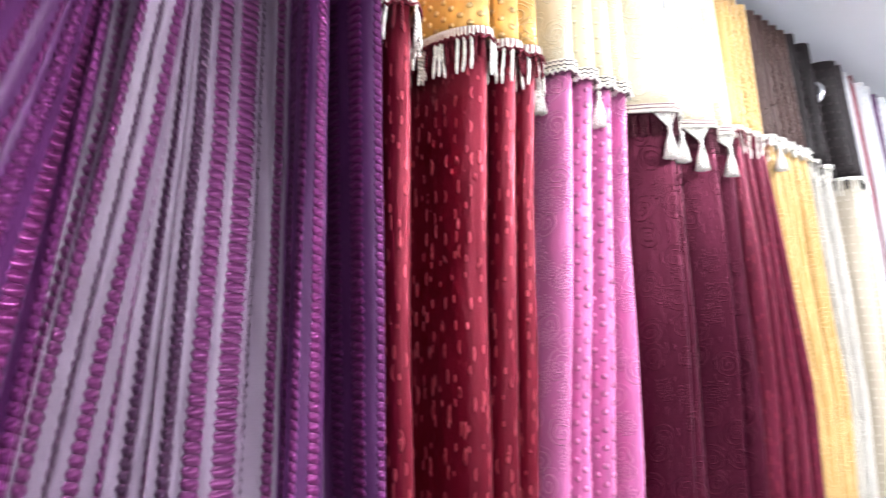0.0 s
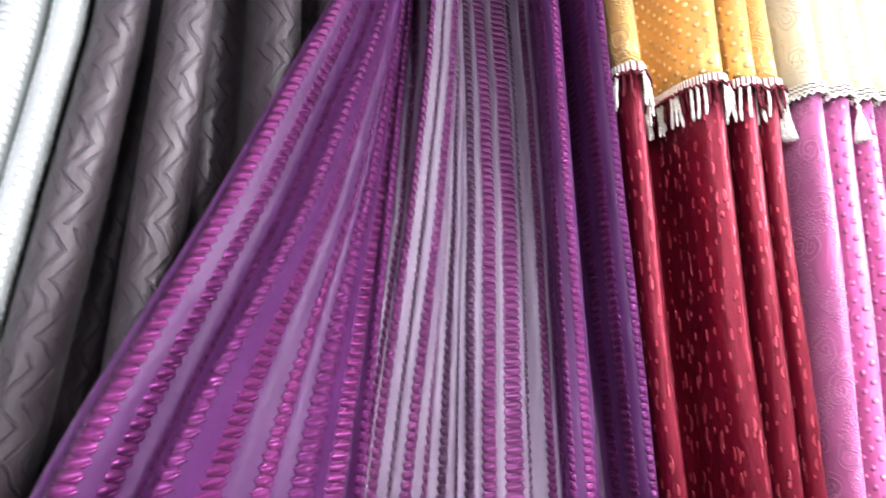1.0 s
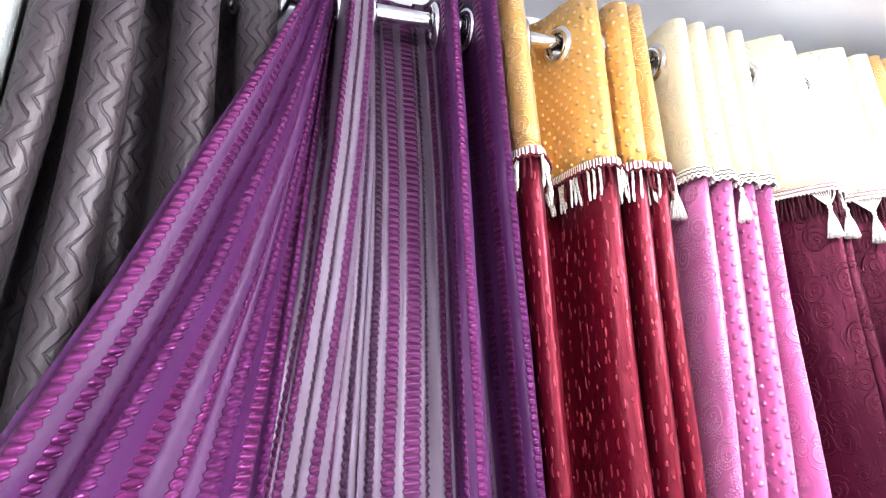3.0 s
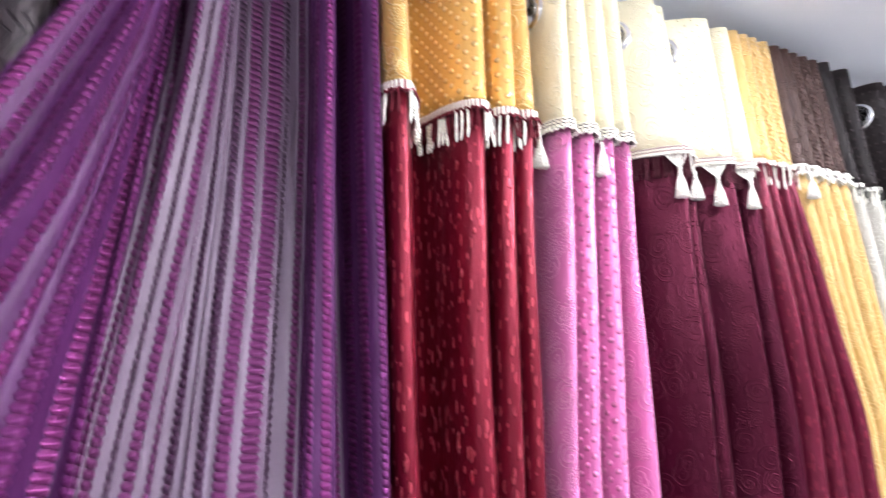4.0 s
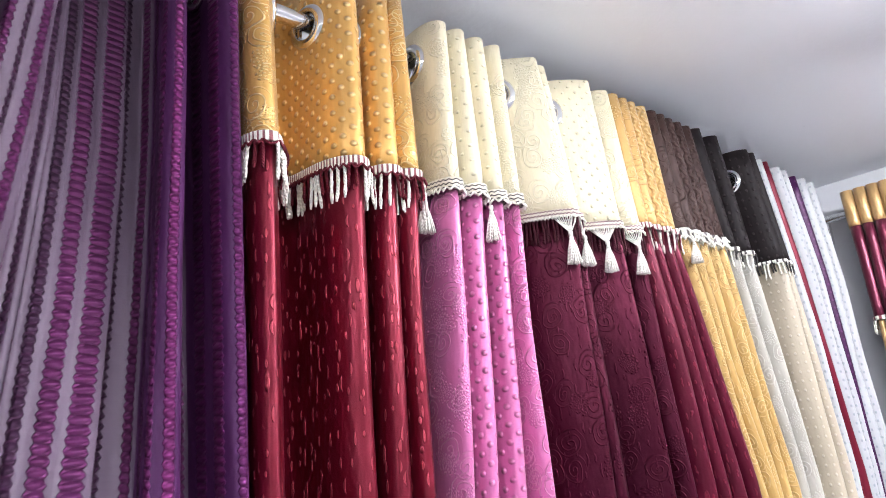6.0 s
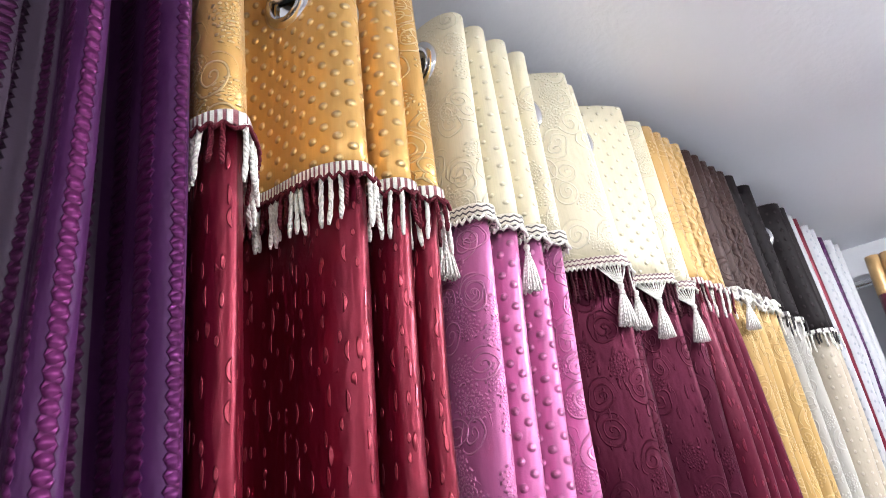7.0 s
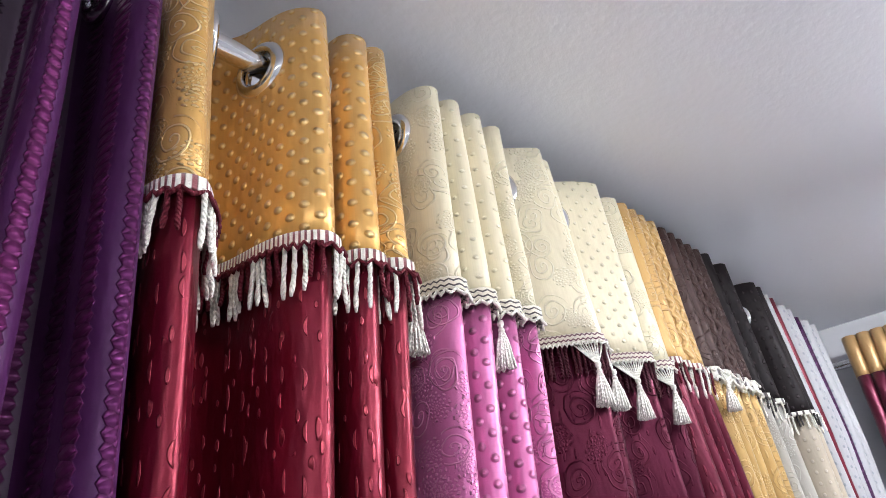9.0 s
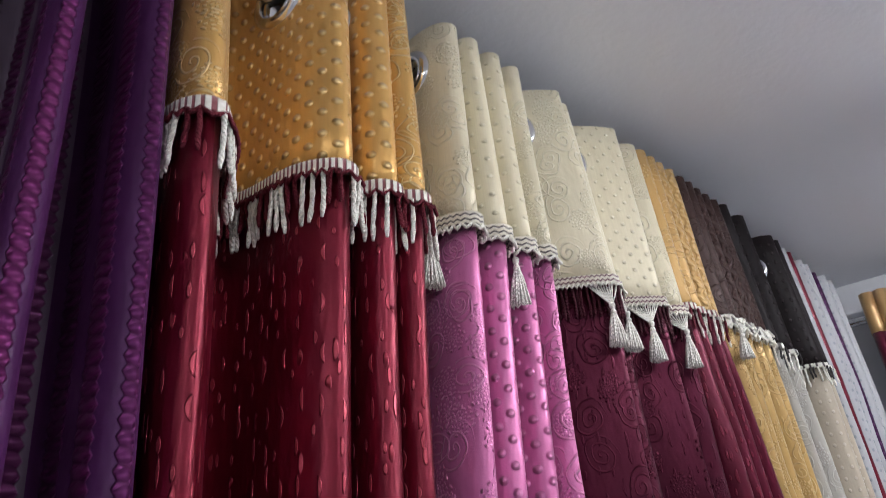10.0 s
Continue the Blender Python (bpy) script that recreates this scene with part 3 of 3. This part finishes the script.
def ceiling_tube(x, y, strength):
    root = tagged(new("ceiling_light", None), "assumed slim white batten with a lit tube on the ceiling, out of view", "light", "ceiling tube lights")
    bm = bmesh.new()
    box(bm, x - 0.02, x + 0.02, y - 0.6, y + 0.6, CEILING - 0.035, CEILING, 0.004)
    part("batten", bm, PLASTIC, root, smooth=False)
    bm = bmesh.new()
    tube(bm, [(x, y - 0.58, CEILING - 0.052), (x, y + 0.58, CEILING - 0.052)], [0.013, 0.013], 16)
    part("tube", bm, glow_glass(strength), root, "glowing white glass tube")
    for e in (-0.59, 0.59):
        bm = bmesh.new()
        box(bm, x - 0.018, x + 0.018, y + e - 0.012, y + e + 0.012, CEILING - 0.068, CEILING - 0.0352, 0.003)
        part("lamp_holder", bm, PLASTIC, root, smooth=False)


for tx, ty, tp, glow in TUBES:
    ceiling_tube(tx, ty, glow)


def rod(a, b, label, brackets, wall_dir):
    root = tagged(new("curtain_rod", None), label, "curtain rod")
    a, b = Vector(a), Vector(b)
    bm = bmesh.new()
    tube(bm, [a, b], [0.0125, 0.0125], 24)
    part("pole", bm, CHROME, root)
    for end, o in ((a, a - b), (b, b - a)):
        q = o.to_track_quat("Z", "Y").to_matrix().to_4x4()
        bm = bmesh.new()
        lathe(bm, Matrix.Translation(end) @ q, [(0.0005, 0.0), (0.0128, 0.0), (0.017, 0.004), (0.018, 0.02), (0.014, 0.026), (0.0005, 0.028)], 24, False)
        part("finial", bm, CHROME, root, "chrome end cap")
    for f in brackets:
        p = a.lerp(b, f)
        w = p + Vector(wall_dir)
        bm = bmesh.new()
        tube(bm, [p + Vector((0, 0, -0.02)), p + Vector((0, 0, -0.02)).lerp(w - p, 0) , w + Vector((0, 0, -0.02))][::2], [0.006, 0.006], 10)
        box(bm, p.x - 0.016, p.x + 0.016, p.y - 0.016, p.y + 0.016, p.z - 0.028, p.z - 0.0128, 0.003)
        box(bm, w.x - 0.022, w.x + 0.022, w.y - 0.022, w.y + 0.0, w.z - 0.06, w.z + 0.02, 0.003) if wall_dir[1] else box(bm, w.x - 0.022, w.x, w.y - 0.022, w.y + 0.022, w.z - 0.06, w.z + 0.02, 0.003)
        part("bracket", bm, CHROME, root, "chrome wall bracket", smooth=False)


rod((-1.25, ROD_Y, ROD_Z), (2.42, ROD_Y, ROD_Z), "polished chrome curtain rod along the wall", (0.02, 0.474, 0.98), (0, WALL_Y - ROD_Y, 0))

# ---------------------------------------------------------------- curtains on the long rod


def plain_curtain(name, label, ridges, start, material, seed, bands="", bulge=0.008, **kw):
    root = curtain_root(name, label)
    f = Folds(pleats(ridges, start, **kw), band_list(bands) if bands else None, seed=seed, bulge=bulge)
    f.sheet("panel", TOP, 0.1, material, root, holes=f.crossings())
    hang_eyelets(f, root)
    return f, root


# dark and pale ones at the near end
plain_curtain("curtain", "navy blue satin curtain with a chevron weave", [(-0.66, -0.70, -0.78), (-0.57, -0.60, -0.68), (-0.48, -0.51, -0.58), (-0.41, -0.44, -0.51)], (-0.72, -0.75, -0.83), NAVY, 1.0)
plain_curtain("curtain", "bright blue satin curtain with a chevron weave", [(-0.35, -0.38, -0.45), (-0.295, -0.325, -0.39), (-0.245, -0.272, -0.325)], (-0.395, -0.425, -0.495), BLUE, 2.0, bulge=0.012)
plain_curtain("curtain", "white curtain with upright puckered ribbon stripes", [(-0.195, -0.225, -0.305, 0.0), (-0.150, -0.180, -0.275, -0.01)], (-0.235, -0.262, -0.335), SNOW, 3.0, bulge=0.014)
plain_curtain("curtain", "dark grey satin curtain with a chevron weave", [(-0.098, -0.125, -0.222), (-0.030, -0.058, -0.112), (0.052, 0.045, 0.020, 0.020), (0.135, 0.128, 0.110, 0.050)], (-0.136, -0.168, -0.272), GREY, 4.0, bulge=0.018, follow=0.35, front=(0.64, 0.625, 0.62))

# the purple one, drawn out to one side at its foot
class Drawn(Folds):
    """A cloth pulled aside: columns of (stripe number, x and y at five heights); its stripes run along the columns and are finely pleated."""

    LEVELS = (2.28, 2.15, 2.0, 1.8, 1.6)

    def __init__(self, columns, seed):
        self.n, self.seed, self.place, self.flat, self.bulge = len(columns), seed, None, 0.0, 0.0
        self.col_u = np.array([c[0] for c in columns], dtype=float)
        self.pleat = np.array([c[1] for c in columns], dtype=float)
        self.xs = np.array([c[2] for c in columns], dtype=float)
        self.ys = np.array([c[3] for c in columns], dtype=float)
        self.ts = np.linspace(0, self.n - 1, (self.n - 1) * 44 + 1)
        self.us = self.stripe(self.ts)

    def stripe(self, t):
        return np.interp(t, np.arange(self.n), self.col_u)

    def level(self, rows, z):
        k = float(np.interp(-z, [-h for h in self.LEVELS], range(5)))
        i = min(int(k), 3)
        f = k - i
        out = rows[:, i] * (1 - f) + rows[:, i + 1] * f
        if z < 1.6:
            out = out + (rows[:, 4] - rows[:, 3]) * min(1.0, (1.6 - z) / 0.2) * 0.9
        return out

    def plan(self, t, z):
        key = round(z, 5)
        if LEVEL_NOW.get("z") != key:
            LEVEL_NOW["z"] = key
            LEVEL_NOW["x"], LEVEL_NOW["y"] = self.level(self.xs, z), self.level(self.ys, z)
        x, y = LEVEL_NOW["x"], LEVEL_NOW["y"]
        i = min(int(t), self.n - 2)
        f = t - i
        c = f * f * (3 - 2 * f)
        px = x[i] + (x[i + 1] - x[i]) * f + (0.007 if i > 13 else 0.002) * math.sin(math.tau * f)
        py = y[i] + (y[i + 1] - y[i]) * c
        u = self.stripe(t)
        amp = (self.pleat[i] * (1 - f) + self.pleat[i + 1] * f) * min(1.0, 0.35 + (2.28 - z) * 1.6)
        py += amp * math.cos(math.tau * u)
        px += amp * 0.5 * math.sin(math.tau * u)
        w = noise.noise(Vector((u * 0.45, z * 4.2, self.seed)))
        w2 = noise.noise(Vector((u * 0.9, z * 9.0, self.seed + 7)))
        return px + 0.003 * w, py + 0.004 * w + 0.0018 * w2


LEVEL_NOW = {}


def lean(top, low, bend=0.0):
    """Five heights between a top and a low value, bowed by bend."""
    return [top + (low - top) * f + bend * math.sin(math.pi * f) for f in (0.0, 0.19, 0.41, 0.70, 1.0)]


# stripe number, depth of the fine pleats, x and y from the rod down
DRAWN = [
    (0.10, 0.0, lean(.210, -.128), lean(.688, .520)),
    (0.50, 0.0, lean(.215, -.105), lean(.672, .492)),
    (2.00, .0012, lean(.224, -.058, .012), lean(.690, .512)),
    (3.50, .0012, lean(.232, -.036, .026), lean(.682, .472)),
    (5.00, .0015, lean(.236, .022, .020), lean(.697, .525)),
    (6.50, .0012, lean(.240, .068, .008), lean(.700, .535)),
    (7.50, .0015, lean(.244, .104, .006), lean(.715, .580)),
    (8.50, .0012, lean(.246, .122, -.004), lean(.706, .570)),
    (9.30, .0012, lean(.240, .130, .014), lean(.760, .590, -.02)),
    (10.5, .0015, lean(.254, .142, .008), lean(.645, .595)),
    (12.5, .0012, lean(.281, .184, .012), lean(.650, .618)),
    (14.5, .0022, lean(.302, .220, .008), lean(.735, .632)),
    (16.5, .0022, lean(.318, .248, .006), lean(.760, .636)),
    (17.5, .0012, lean(.337, .273, .010), lean(.768, .636)),
    (18.5, .0012, lean(.372, .304, .008), lean(.775, .645)),
    (20.0, .0012, lean(.398, .350, .006), lean(.765, .672)),
    (23.5, 0.0, lean(.402, .388), lean(.648, .630)),
    (26.5, 0.0, lean(.436, .428), lean(.755, .700)),
    (29.5, 0.0, lean(.467, .461), lean(.640, .616)),
    (34.0, 0.0, lean(.484, .482), lean(.785, .780)),
]
purple = curtain_root("curtain", "purple satin curtain with sheer lilac stripes and puckered ribbons, drawn aside")
pf = Drawn(DRAWN, 5.0)
cross = pf.crossings()
PURPLE_WORDS, LILAC_WORDS = "purple panel with puckered ribbons", "sheer lilac panel with purple ribbons"
SEAMS = (0.10, 9.0, 21.0, 25.6, 26.9, 34.0)
for k, (a, b) in enumerate(zip(SEAMS, SEAMS[1:])):
    ta, tb = pf.t_of(a), pf.t_of(b)
    ta, tb = [min(pf.ts, key=lambda q: abs(q - e)) for e in (ta, tb)]
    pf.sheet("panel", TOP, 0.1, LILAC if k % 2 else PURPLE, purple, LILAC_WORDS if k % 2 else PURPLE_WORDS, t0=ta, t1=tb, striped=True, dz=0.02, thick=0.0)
for c in cross:
    if c > 8.2:
        eyelet(pf, c, purple)

# gold over maroon with a cord fringe
gold = curtain_root("curtain", "gold and maroon embossed satin curtain with a cord fringe")
gf = Folds(pleats([(.510, .508, .504, -0.009), (.651, .639, .622), (.713, .696, .672), (.743, .735, .713)], (.490, .486, .482)), band_list("fddf"), seed=6.0, steps=26, bulge=0.010)
cr = gf.crossings()
gf.sheet("drop", HEM + 0.004, 0.1, MAROON, gold, "maroon satin with short raised strokes")
gf.sheet("valance", TOP, HEM, GOLD, gold, "gold satin with studs and scrolls", out=0.004, holes=cr)
edging(gf, HEM + 0.006, HEM - 0.007, BRAID, gold, "cream and maroon striped braid", out=0.0085)
strands(gf, HEM - 0.006, 0.050, 0.0064, (CORD, CORD_RED), gold, out=0.011, radius=0.0026, seed=3, run=(3, 2), spread=0.14)
loops(gf, HEM - 0.007, 0.007, 0.0075, CORD_RED, gold, "maroon cord loops", out=0.0125, radius=0.0022, seed=4)
hang_eyelets(gf, gold)

# cream over pink
pink = curtain_root("curtain", "cream and pink embossed satin curtain with zigzag braid")
kf = Folds(pleats([(.836, .810, .779), (.875, .862, .826), (.920, .910, .878), (.963, .947, .947)], (.806, .785, .755)), band_list("fddf"), seed=7.0, steps=24)
cr = kf.crossings()
kf.sheet("drop", HEM + 0.002, 0.1, PINK, pink, "pink satin with studs and scrolls")
kf.sheet("valance", TOP - 0.009, HEM, CREAM, pink, "cream satin with scrolls and studs", out=0.004, holes=cr)
edging(kf, HEM + 0.009, HEM - 0.009, GIMP, pink, "cream braid with dark zigzags", out=0.0085)
loops(kf, HEM - 0.006, 0.007, 0.007, CORD, pink, "cream loops", radius=0.0022, seed=8)
tassel(kf, 0.7, HEM - 0.004, pink, 0.055, out=0.016)
tassel(kf, 3.25, HEM - 0.004, pink, 0.06, out=0.018)
hang_eyelets(kf, pink)

# cream over plum, with large tassels
plum = curtain_root("curtain", "cream and plum embossed satin curtain with silk tassels")
mf = Folds(pleats([(1.060, 1.090, 1.085), (1.098, 1.118, 1.142, 0.012, (0.735, 0.735, 0.760), (0.5, 0.5, 0.4)), (1.216, 1.224, 1.262, 0.0, (0.735, 0.735, 0.780), (0.06, 0.06, 0.30)), (1.286, 1.296, 1.335, 0.004, (0.735, 0.735, 0.775), (0.25, 0.25, 0.4))], (0.935, 0.985, 1.000)), band_list("fddf"), seed=8.0, steps=24)
cr = mf.crossings()
mf.sheet("drop", HEM + 0.002, 0.1, PLUM, plum, "plum satin with faint flowers")
mf.sheet("valance", TOP, HEM, CREAM, plum, "cream satin with scrolls and studs", out=0.004, holes=cr)
edging(mf, HEM + 0.007, HEM - 0.006, GIMP_PLUM, plum, "cream braid with plum zigzags", out=0.0085)
strands(mf, HEM - 0.005, 0.046, 0.0062, (CORD_PLUM,), plum, out=0.006, radius=0.0024, seed=9, spread=0.05)
loops(mf, HEM - 0.005, 0.005, 0.006, CORD, plum, "cream loops", out=0.0105, radius=0.0016, seed=19)
for t, size, out in ((0.93, 0.056, 0.014), (3.0, 0.052, 0.006), (4.76, 0.056, 0.022), (6.85, 0.056, 0.020)):
    tassel(mf, t, HEM - 0.004, plum, size, fan=0.026, out=out)
hang_eyelets(mf, plum)

# tan over wine
tan = curtain_root("curtain", "tan and wine red satin curtain with a cord fringe")
tf = Folds(pleats([(1.317, 1.325, 1.40), (1.350, 1.357, 1.45), (1.381, 1.392, 1.51), (1.419, 1.426, 1.57)], (1.288, 1.300, 1.352)), seed=9.0, steps=20)
cr = tf.crossings()
tf.sheet("drop", HEM + 0.016, 0.1, WINE, tan, "wine red satin")
tf.sheet("valance", TOP, HEM + 0.014, TAN, tan, "tan satin with braided relief", out=0.004, holes=cr)
edging(tf, HEM + 0.018, HEM + 0.007, BRAID, tan, "cream and maroon braid", out=0.0085)
strands(tf, HEM + 0.008, 0.046, 0.0085, (CORD, CORD_RED), tan, out=0.011, seed=11)
hang_eyelets(tf, tan)

# brown over ochre
brown = curtain_root("curtain", "dark brown and ochre satin curtain with loop braid")
bf = Folds(pleats([(1.460, 1.470, 1.595), (1.492, 1.508, 1.632), (1.530, 1.550, 1.668), (1.567, 1.592, 1.705), (1.604, 1.632, 1.740)], (1.424, 1.432, 1.578)), seed=10.0, steps=20)
cr = bf.crossings()
bf.sheet("drop", HEM + 0.026, 0.1, GOLD_LOW, brown, "ochre satin with scrolls")
bf.sheet("valance", TOP, HEM + 0.024, BROWN, brown, "dark brown satin with scrolls", out=0.004, holes=cr)
edging(bf, HEM + 0.028, HEM + 0.008, LACE, brown, "cream loop braid", out=0.0085)
loops(bf, HEM + 0.010, 0.010, 0.008, CORD, brown, "cream loops", out=0.011, radius=0.0028, seed=12)
loops(bf, HEM + 0.026, 0.010, 0.009, CORD, brown, "cream loops", out=0.011, radius=0.0022, seed=13)
tassel(bf, 1.0, HEM + 0.012, brown, 0.05)
hang_eyelets(bf, brown)

# charcoal over ivory, and charcoal over buff
for seed, ridges, start, low, words in (
    (11.0, [(1.655, 1.682, 1.79), (1.734, 1.758, 1.86)], (1.630, 1.660, 1.770), IVORY, "charcoal and ivory satin curtain with a short fringe"),
    (12.0, [(1.894, 1.935, 1.985), (1.934, 1.970, 2.050)], (1.845, 1.888, 1.950), BUFF, "charcoal and buff satin curtain with a short fringe"),
):
    root = curtain_root("curtain", words)
    f = Folds(pleats(ridges, start), seed=seed, steps=24)
    cr = f.crossings()
    f.sheet("drop", HEM + 0.010, 0.1, low, root, "pale satin drop")
    f.sheet("valance", TOP + 0.006, HEM + 0.008, BLACK, root, "charcoal satin with pin dots", out=0.004, holes=cr)
    edging(f, HEM + 0.012, HEM + 0.002, LACE, root, "cream and dark braid", out=0.0085)
    strands(f, HEM + 0.004, 0.036, 0.0075, (CORD, CORD_DARK), root, out=0.011, seed=int(seed) + 20, run=(2, 2))
    hang_eyelets(f, root)

# narrow full-length ones at the far end
for seed, ridges, start, mat, words in (
    (13.0, [(1.984, 2.019, 2.101)], (1.959, 1.992, 2.074), WHITE, "white satin curtain with pin dots, tightly bunched"),
    (14.0, [(2.019, 2.054, 2.131), (2.052, 2.084, 2.148, 0.02)], (1.996, 2.030, 2.110), STRIPE_RED, "wine red satin curtain, tightly bunched"),
    (15.0, [(2.094, 2.124, 2.191), (2.139, 2.169, 2.231)], (2.064, 2.096, 2.166), WHITE, "white satin curtain with pin dots, tightly bunched"),
    (16.0, [(2.219, 2.239, 2.272, 0.008)], (2.199, 2.219, 2.266), STRIPE_PURPLE, "purple satin curtain, tightly bunched"),
    (17.0, [(2.266, 2.279, 2.321), (2.326, 2.332, 2.361)], (2.239, 2.256, 2.299), WHITE, "white satin curtain with pin dots, loosely pleated"),
):
    plain_curtain("curtain", words, ridges, start, mat, seed)

# ---------------------------------------------------------------- curtains on the end wall
END_X = 2.545


def end_place(v):
    """From a rod's own frame (x along it, y towards the wall) to the end wall."""
    return Vector((END_X + (v.y - ROD_Y), -v.x, v.z))


rod((END_X, WALL_Y - 0.03, ROD_Z - 0.012), (END_X, -2.3, ROD_Z - 0.012), "polished chrome curtain rod on the end wall", (0.015, 0.5, 0.985), (WALL_X - END_X, 0, 0))


def end_curtain(x0, count, gap, seed, words, tiers):
    root = curtain_root("curtain", words, "curtains on the end rod")
    top = [(x0, BACK)]
    for i in range(count):
        top += [(x0 + 0.012 + gap * i + gap * 0.35, 0.66), (x0 + 0.012 + gap * (i + 1) - gap * 0.18, 0.765)]
    low = [(x0 + (x - x0) * 0.96 + 0.008, y + 0.01) for x, y in top]
    f = Folds([(TOP, top), (1.8, low), (0.1, low)], seed=seed, steps=14, place=end_place, bulge=0.004)
    for name, z0, z1, mat, out in tiers:
        f.sheet(name, z0, z1, mat, root, out=out, holes=f.crossings() if z0 > 2.25 else ())
    for c in f.crossings():
        eyelet(f, c, root)
    return f, root


ef, eroot = end_curtain(-0.645, 4, 0.036, 21.0, "dull gold and wine red tiered satin curtain with fringe", (
    ("valance", 2.298, 2.185, BACK_GOLD, 0.012), ("tier", 2.187, 1.895, BACK_WINE, 0.010), ("band", 1.92, 1.765, BACK_GOLD, 0.003), ("drop", 1.768, 0.1, BACK_WINE, 0.0)))
strands(ef, 1.898, 0.042, 0.009, (CORD, CORD_RED), eroot, out=0.014, seed=31)
edging(ef, 1.906, 1.894, BRAID, eroot, "cream and maroon braid", out=0.0145)
end_curtain(-0.485, 5, 0.04, 22.0, "grey and wine red tiered satin curtain", (
    ("valance", 2.298, 2.185, BACK_GREY, 0.012), ("tier", 2.187, 1.895, BACK_WINE, 0.010), ("drop", 1.91, 0.1, BACK_GREY, 0.0)))
end_curtain(-0.27, 5, 0.04, 23.0, "cream satin curtain with pin dots, tightly bunched", (("panel", 2.30, 0.1, BUFF, 0.0),))
